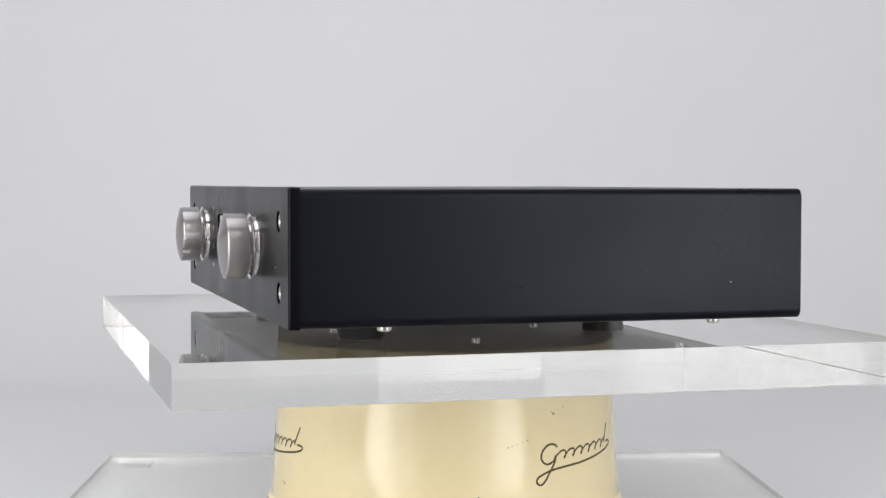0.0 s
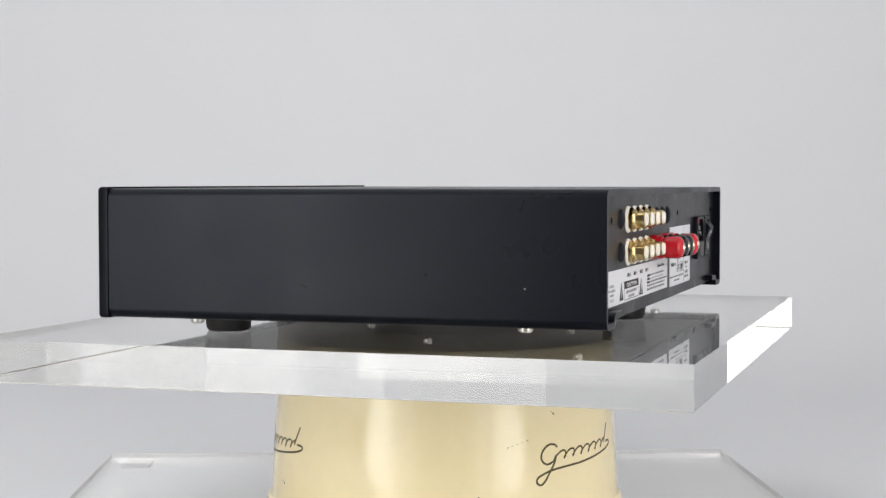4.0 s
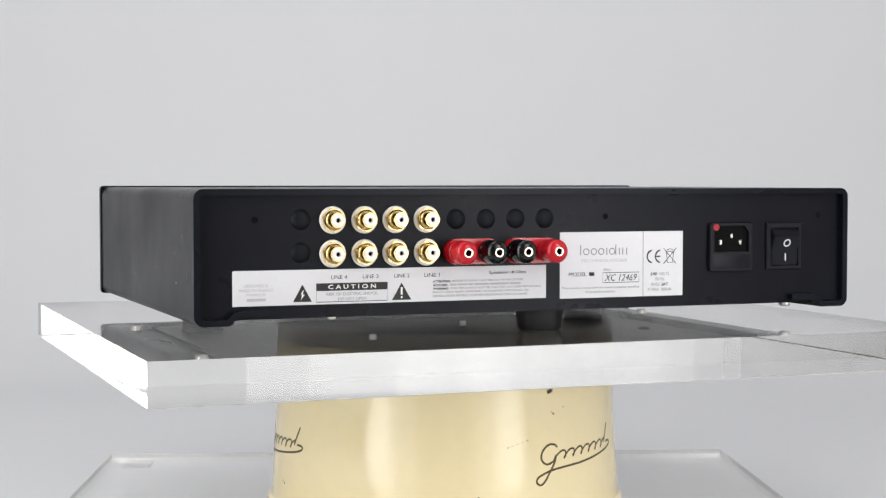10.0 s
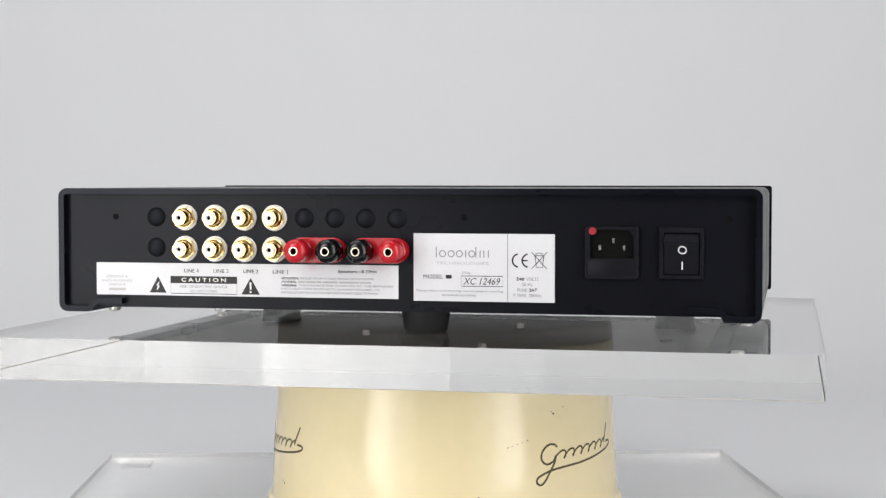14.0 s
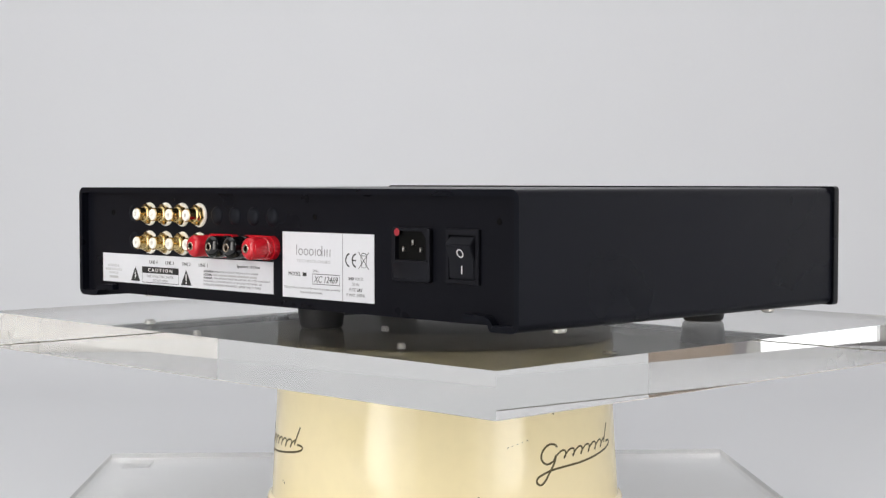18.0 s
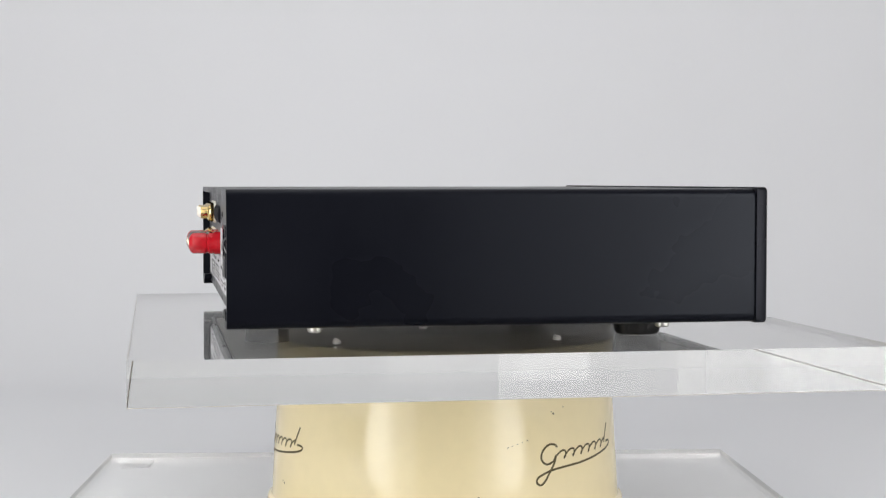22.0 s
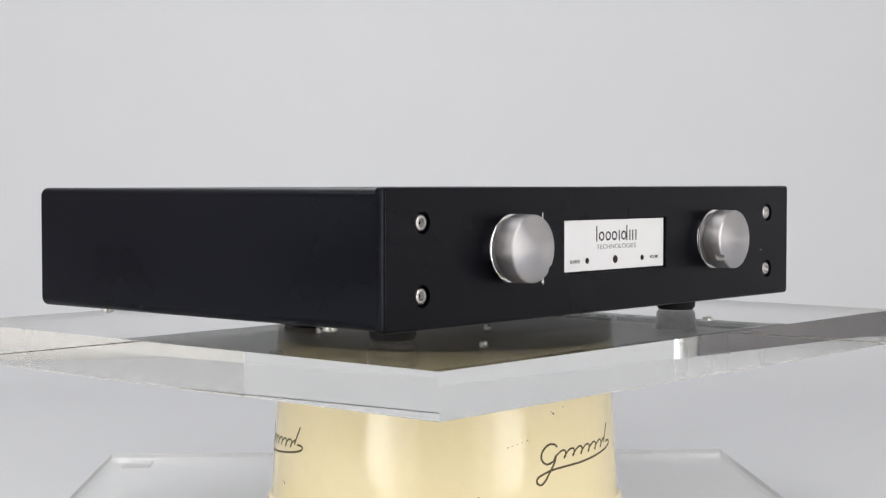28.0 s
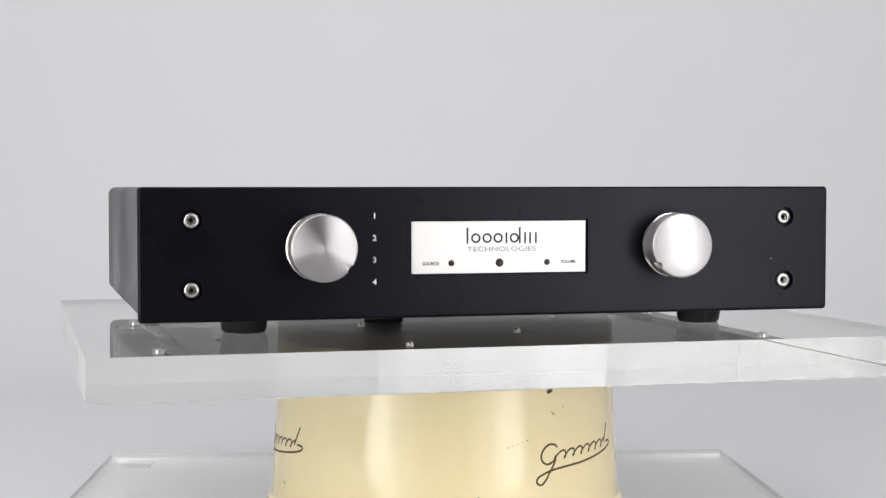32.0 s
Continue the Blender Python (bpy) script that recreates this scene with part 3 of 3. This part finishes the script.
def make_rear():
    bm = bm_new()
    box(bm, XL + 3.4, XR - 3.4, PY - 2, PY, -6.7, 64.2)
    part("rear_panel", bm, REAR, amp, "black sheet metal rear panel", smooth=0)
    # near-black discs on the solid panel, coloured to pass for dark open holes
    hole = bm_new()
    lathe(hole, [(0, PY + 0.05), (1.2, PY + 0.05), (1.7, PY + 0.3), (1.9, PY)], "y", seg=18)
    hole = mesh_of("panel_hole", hole, PIT)
    for x, z in ((176.2, 49.6), (-45.5, 50.0), (-200.3, 49.8)):
        part("panel_hole", hole, None, amp, "small near-black disc standing in for a hole in the panel", at=(x, 0, z))
    plug = bm_new()
    lathe(plug, [(0, PY + 2.3), (2.6, PY + 2.1), (4.4, PY + 1.5), (5.6, PY + 0.7), (6.1, PY - 0.2)], "y", seg=28)
    plug = mesh_of("hole_plug", plug, PLUG)
    for x, z in ((149.3, 49.6), (149.3, 30.7), (53.7, 49.2), (34.4, 49.2), (15.2, 49.2), (-4.1, 49.2)):
        part("hole_plug", plug, None, amp, "domed black plastic hole plug", at=(x, 0, z))
    # line sockets
    washer = bm_new()
    lathe(washer, [(4.5, PY - 0.2), (7.8, PY - 0.2), (8.0, PY + 0.4), (7.6, PY + 1.4), (4.5, PY + 1.6)], "y", seg=32)
    washer = mesh_of("washer", washer, NYLON)
    nut = bm_new()
    prism(nut, ring_points(0, 0, 7.2, 6, 0.3), "y", PY + 1.6, PY + 4.0)
    bmesh.ops.bevel(nut, geom=nut.edges[:], offset=0.35, segments=2, affect="EDGES")
    nut = mesh_of("hex_nut", nut, GOLD)
    barrel = bm_new()
    lathe(barrel, [(6.0, PY + 3.9), (5.6, PY + 5.2), (5.0, PY + 5.8), (4.5, PY + 6.0), (4.4, PY + 6.4), (4.5, PY + 10.6), (4.4, PY + 10.9), (3.7, PY + 10.9), (3.7, PY + 8.0)], "y", seg=32)
    barrel = mesh_of("barrel", barrel, GOLD)
    core = bm_new()
    lathe(core, [(3.7, PY + 8.0), (3.7, PY + 11.6), (3.4, PY + 12.1), (1.5, PY + 12.1), (1.4, PY + 11.9), (1.4, PY + 9.5)], "y", seg=28)
    core = mesh_of("insulator", core, NYLON)
    bore = bm_new()
    lathe(bore, [(0, PY + 9.5), (1.45, PY + 9.5), (1.45, PY + 11.5)], "y", seg=16)
    bore = mesh_of("bore", bore, PIT)
    for z in (49.3, 30.0):
        for x in (130.3, 111.0, 92.0, 72.6):
            s = part("line_socket", barrel, None, amp, "gold-plated phono socket with white insulator", at=(x, 0, z))
            part("washer", washer, None, s, "white nylon washer")
            part("hex_nut", nut, None, s)
            part("insulator", core, None, s, "white insulator")
            part("bore", bore, None, s)
    # loudspeaker terminals
    for x0, x1 in ((61.8, 27.2), (23.6, -11.8)):
        bm = bm_new()
        prism(bm, round_rect(x1, x0, 22.4, 37.6, 7.4, 8), "y", PY, PY + 5.0)
        bmesh.ops.bevel(bm, geom=[e for e in bm.edges if all(v.co.y > PY + 4 for v in e.verts)], offset=0.8, segments=2, affect="EDGES")
        part("terminal_base", bm, RED, amp, "red plastic terminal base", smooth=40)
    post = bm_new()
    lathe(post, [(6.6, PY + 4.6), (7.1, PY + 5.2), (7.1, PY + 7.6), (6.3, PY + 8.2), (6.3, PY + 9.2), (7.0, PY + 9.8), (7.0, PY + 18.0), (6.7, PY + 18.8), (5.6, PY + 19.9), (4.2, PY + 20.8), (2.8, PY + 21.1), (2.8, PY + 17.0)], "y", seg=36)
    posts = {}
    for key, m in (("red", RED), ("black", GLOSS)):
        posts[key] = mesh_of("binding_post", post.copy(), m)
    post.free()
    tube = bm_new()
    lathe(tube, [(2.8, PY + 17.0), (2.8, PY + 21.2), (2.6, PY + 21.5), (2.1, PY + 21.5), (1.8, PY + 21.1), (1.8, PY + 15.2)], "y", seg=28)
    tube = mesh_of("contact_tube", tube, BRONZE)
    pit = bm_new()
    lathe(pit, [(0, PY + 16.0), (1.2, PY + 16.0), (1.75, PY + 16.6)], "y", seg=16)
    pit = mesh_of("contact_bore", pit, PIT)
    for x, key in ((54.2, "red"), (34.7, "black"), (16.0, "black"), (-4.0, "red")):
        p = part("binding_post", posts[key], None, amp, key + " plastic loudspeaker binding post", at=(x, 0, 29.9))
        part("contact_tube", tube, None, p, "pale bronze contact tube")
        part("contact_bore", pit, None, p)


make_rear()


def triangle_sign(parent, x, z, w, h, y, mark):
    bm = bm_new()
    prism(bm, [(x - w / 2, z), (x + w / 2, z), (x, z + h)], "y", y, y + 0.12)
    tri = part("warning_triangle", bm, INK, parent, smooth=0)
    if mark == "bolt":
        bm = bm_new()
        prism(bm, [(x - 0.9, z + h * 0.72), (x + 1.1, z + h * 0.46), (x + 0.2, z + h * 0.42), (x + 1.0, z + h * 0.12), (x - 1.2, z + h * 0.40), (x - 0.1, z + h * 0.45)][::-1], "y", y + 0.12, y + 0.22)
        part("lightning_bolt", bm, WHITE_INK, tri, smooth=0)
    else:
        bm = bm_new()
        box(bm, x - 0.55, x + 0.55, y + 0.12, y + 0.22, z + h * 0.30, z + h * 0.74)
        box(bm, x - 0.55, x + 0.55, y + 0.12, y + 0.22, z + h * 0.10, z + h * 0.21)
        part("exclamation_mark", bm, WHITE_INK, tri, smooth=0)


def make_labels():
    y = PY + 0.3
    bm = bm_new()
    box(bm, -5.1, 189.3, PY, y, 0.9, 21.0)
    strip = part("connection_label", bm, PAPER, amp, "white printed label under the sockets", smooth=0)
    for n, x in zip("4321", (126.4, 107.2, 87.9, 69.0)):
        lettering("line_text", "LINE " + n, strip, INK, (x, 16.4), width=9.6, height=2.2, y=y, back=True)
    lettering("speaker_text", "Speakers : 8 Ohm", strip, INK, (20.4, 16.8), width=24, height=2.4, y=y, back=True, bold=0.1)
    for words, z, w in (("DESIGNED &", 12.4, 14), ("MADE IN FRANCE", 9.8, 20), ("FABRIQUE", 7.2, 11)):
        lettering("origin_text", words, strip, PALE_INK, (175.6, z), width=w, height=1.7, y=y, back=True)
    text_bar("origin_bar", strip, PALE_INK, 170, 181, 3.6, 5.2, y, True)
    triangle_sign(strip, 148.4, 2.6, 11.2, 10.0, y, "bolt")
    triangle_sign(strip, 88.1, 2.2, 12.0, 10.2, y, "mark")
    bm = bm_new()
    box(bm, 96.8, 140.2, y, y + 0.1, 8.6, 13.0)
    head = part("caution_bar", bm, INK, strip, smooth=0)
    lettering("caution_text", "C A U T I O N", head, WHITE_INK, (118.5, 10.8), width=29, height=2.5, y=y + 0.1, back=True, bold=0.2)
    bm = bm_new()
    stroke(bm, [(97, 2.2), (140.0, 2.2), (140.0, 12.8), (97, 12.8)], 0.4, y, 0.1, True)
    part("caution_frame", bm, INK, strip, smooth=0)
    lettering("risk_text", "RISK OF ELECTRIC SHOCK", strip, GREY_INK, (118.5, 6.6), width=31, height=1.7, y=y, back=True)
    lettering("open_text", "DO NOT OPEN", strip, GREY_INK, (118.5, 3.8), width=17, height=1.7, y=y, back=True)
    lines = (("ATTENTION:", 11, "RISQUE DE CHOC ELECTRIQUE, NE PAS OUVRIR", 46), ("ACHTUNG:", 9.5, "", 48),
             ("WARNING:", 10, "THIS APPLIANCE MUST BE EARTHED, NO USER SERVICEABLE", 59))
    for k, (words, w, rest, long) in enumerate(lines):
        z = 12.5 - k * 2.15
        lettering("warning_word", words, strip, INK, (68.4 - w / 2, z), width=w, height=1.4, y=y, back=True, bold=0.15)
        x = 68.4 - w - 1.2
        if rest:
            lettering("warning_text", rest, strip, GREY_INK, (x - long / 2, z), width=long, height=1.35, y=y, back=True)
        else:
            for m, (a, b) in enumerate(((0, 4), (4.8, 11), (11.8, 15), (15.8, 25), (25.8, 38), (38.8, 46))):
                text_bar("print_bar", strip, PALE_INK, x - b, x - a, z - 0.6, z + 0.6, y, True)
    lettering("warning_text", "PARTS INSIDE, REFER SERVICING TO QUALIFIED PERSONNEL, SEE", strip, GREY_INK, (68.4 - 31, 6.0), width=62, height=1.35, y=y, back=True)
    lettering("warning_text", "INSTALLATION INSTRUCTION BEFORE CONNECTING TO MAINS", strip, GREY_INK, (68.4 - 30.5, 3.85), width=61, height=1.35, y=y, back=True)
    # rating label
    bm = bm_new()
    box(bm, -99.7, -14.5, PY, y, 0.1, 40.5)
    rate = part("rating_label", bm, PAPER, amp, "white printed rating label", smooth=0)
    emblem(rate, GREY_INK, -28.0, -60.4, 26.3, 32.6, y, back=True, wide=0.6)
    lettering("caption_text", "TECHNOLOGIES", rate, PALE_INK, (-44.2, 22.9), width=32.0, height=1.8, y=y, back=True)
    bm = bm_new()
    box(bm, -71.8, -71.4, y, y + 0.1, 0.3, 40.3)
    part("divider", bm, GREY_INK, rate, smooth=0)
    lettering("model_text", "MODEL", rate, INK, (-26.5, 14.7), width=12.0, height=2.5, y=y, back=True)
    text_bar("model_bar", rate, INK, -37.8, -34.2, 13.6, 15.8, y, True)
    lettering("serial_caption", "S/No:", rate, GREY_INK, (-46.6, 17.2), width=5.2, height=1.5, y=y, back=True)
    bm = bm_new()
    stroke(bm, [(-43.6, 9.2), (-43.6, 15.3), (-68.7, 15.3), (-68.7, 9.2)], 0.4, y, 0.1, True)
    part("serial_frame", bm, INK, rate, smooth=0)
    lettering("serial_text", "XC 12469", rate, INK, (-56, 12.2), width=22.5, height=4.0, y=y, back=True, slant=0.3)
    lettering("patent_text", "This product is covered by several patents pending", rate, GREY_INK, (-42.4, 6.2), width=53, height=1.7, y=y, back=True)
    lettering("patent_text", "in several countries.", rate, GREY_INK, (-42.4, 3.9), width=21, height=1.6, y=y, back=True)
    # the two round letters of the conformity mark
    for x in (-78.0, -83.8):
        bm = bm_new()
        arc = [(x + 1.6 + 3.9 * math.cos(radians(a)), 24.8 + 3.9 * math.sin(radians(a))) for a in range(100, 261, 16)]
        arc = [(2 * x - px + 1.2, pz) for px, pz in arc]
        stroke(bm, arc, 0.95, y, 0.12)
        part("conformity_arc", bm, INK, rate, smooth=0)
    bm = bm_new()
    box(bm, -83.6, -80.0, y, y + 0.12, 24.35, 25.25)
    part("conformity_bar", bm, INK, rate, smooth=0)
    bm = bm_new()
    for pts in ([(-86, 20), (-95, 29.8)], [(-95, 20), (-86, 29.8)], [(-87.4, 27.8), (-93.6, 27.8)], [(-88.0, 27.6), (-88.8, 20.8), (-92.4, 20.8), (-93.2, 27.6)], [(-88, 28.6), (-90.5, 29.4), (-93, 28.6)]):
        stroke(bm, pts, 0.4, y, 0.1)
    part("bin_symbol", bm, INK, rate, smooth=0)
    for bold, thin, z, w1, w2 in (("240", "VOLTS", 13.9, 4.8, 7.2), ("", "50 Hz", 10.7, 0, 6.4), ("FUSE", "2AT", 7.4, 5.8, 4.8), ("P. MAX.", "200VA", 4.2, 8.0, 7.2)):
        total = w1 + w2 + (1.2 if w1 else 0)
        x = -83.4 + total / 2
        if w1:
            lettering("rating_text", bold, rate, INK if bold == "240" else GREY_INK, (x - w1 / 2, z), width=w1, height=1.9, y=y, back=True, bold=0.15 if bold == "240" else 0)
            x -= w1 + 1.2
        lettering("rating_text", thin, rate, INK if thin == "2AT" else GREY_INK, (x - w2 / 2, z), width=w2, height=1.9, y=y, back=True, bold=0.15 if thin == "2AT" else 0)


make_labels()


def frame_ring(bm, x0, x1, z0, z1, ix0, ix1, iz0, iz1, y0, y1):
    """A rectangular rim with a rectangular opening, closed at its back."""
    o = [(x0, z0), (x1, z0), (x1, z1), (x0, z1)]
    i = [(ix0, iz0), (ix1, iz0), (ix1, iz1), (ix0, iz1)]
    rows = [[bm.verts.new((x, h, z)) for x, z in pts] for pts, h in ((o, y0), (o, y1 - 0.6), ([(x + (0.6 if x == x0 else -0.6), z + (0.6 if z == z0 else -0.6)) for x, z in o], y1), (i, y1), (i, y0))]
    for a, b in zip(rows, rows[1:]):
        for k in range(4):
            n = (k + 1) % 4
            bm.faces.new((a[k], a[n], b[n], b[k]))
    bm.faces.new(rows[-1])
    bmesh.ops.recalc_face_normals(bm, faces=bm.faces[:])
    return bm


def make_inlet():
    bm = bm_new()
    plate_with_holes(bm, round_rect(-148.4, -118.4, 15.0, 44.8, 2.0, 4), [([(-146.2, 26.8), (-120.8, 26.8), (-120.8, 39.6), (-124.2, 43.4), (-142.8, 43.4), (-146.2, 39.6)], -2.9)], PY + 3.2, PY, 0.6)
    inlet = part("power_inlet", bm, PLASTIC, amp, "black mains inlet with fuse drawer", smooth=0)
    bm = bm_new()
    prism(bm, [(-145.9, 27.1), (-121.1, 27.1), (-121.1, 39.4), (-124.4, 43.1), (-142.6, 43.1), (-145.9, 39.4)], "y", PY + 0.35, PY + 0.5)
    part("socket_well", bm, PIT, inlet, smooth=0)
    bm = bm_new()
    box(bm, -147, -119.8, PY + 2.9, PY + 3.26, 16.4, 25.4, 0.12)
    part("fuse_drawer", bm, PLASTIC, inlet)
    for x, z in ((-126.3, 33.0), (-134.2, 36.9), (-140.5, 32.8)):
        bm = bm_new()
        box(bm, x - 0.7, x + 0.7, PY + 0.4, PY + 2.2, z - 1.5, z + 1.5, 0.2, 1)
        part("contact_pin", bm, STEEL, inlet, "bright metal pin")
    bm = bm_new()
    lathe(bm, [(0, PY + 3.36), (2.0, PY + 3.36), (2.3, PY + 3.15)], "y", (-122.2, 0, 42.6), 18)
    part("red_dot", bm, DOT, inlet, "round red sticker dot")
    bm = bm_new()
    frame_ring(bm, -186.4, -160.4, 14.8, 45.4, -184.0, -163.2, 17.3, 42.0, PY, PY + 2.0)
    sw = part("power_switch", bm, PLASTIC, amp, "black rocker mains switch", smooth=0)
    bm = bm_new()
    prism(bm, [(PY + 0.5, 17.5), (PY + 1.6, 17.5), (PY + 2.2, 19), (PY + 2.4, 28.0), (PY + 5.6, 36.6), (PY + 5.0, 37.6), (PY + 0.9, 41.6)], "x", -183.4, -163.7)
    bmesh.ops.bevel(bm, geom=bm.edges[:], offset=0.5, segments=2, affect="EDGES")
    part("rocker", bm, PLASTIC, sw, "tilted black rocker")
    slope = math.atan2(3.2, 8.6)
    bm = bm_new()
    stroke(bm, ring_points(0, 0, 2.2, 24), 0.7, 0, 0.12, True)
    o = part("off_mark", bm, WHITE_INK, sw, at=(-174.2, PY + 3.95, 32.0), smooth=0)
    o.rotation_euler = (slope * -1, 0, 0)
    bm = bm_new()
    box(bm, -174.35, -173.65, PY + 2.2, PY + 2.5, 20.6, 25.2)
    part("on_mark", bm, WHITE_INK, sw, smooth=0)


make_inlet()


# dust on the black paint
for x, y, z in ((XR, 114.2, 12.6), (173.9, FRONT, 22.8)):
    bm = bm_new()
    lathe(bm, [(0, -0.25), (0.4, -0.15), (0.5, 0), (0.4, 0.15), (0, 0.25)], "z", (x, y, z), 8)
    part("dust_speck", bm, NYLON, amp, "tiny white speck of dust")


# ------------------------------------------------------------------ turning
def motions():
    """The plate and the amplifier on it turn clockwise, seen from above."""
    turns = ((0.0, -74.03), (2.0, -90.76), (3.5, -103.53), (5.5, -120.39), (8.0, -141.68), (11.0, -166.74), (14.5, -196.31), (16.5, -212.87),
             (19.0, -234.15), (22.0, -259.76), (25.5, -289.82), (27.5, -306.53), (30.0, -328.08), (32.0, -344.83))
    walk(turning_plate, [(t, pose(0, 0, Z0, 0, 0, a)) for t, a in turns])
    walk(amp, [(t, pose(0, 0, Z0, 0, 0, a) @ Matrix.Translation(BASE * 0.001)) for t, a in turns])


motions()
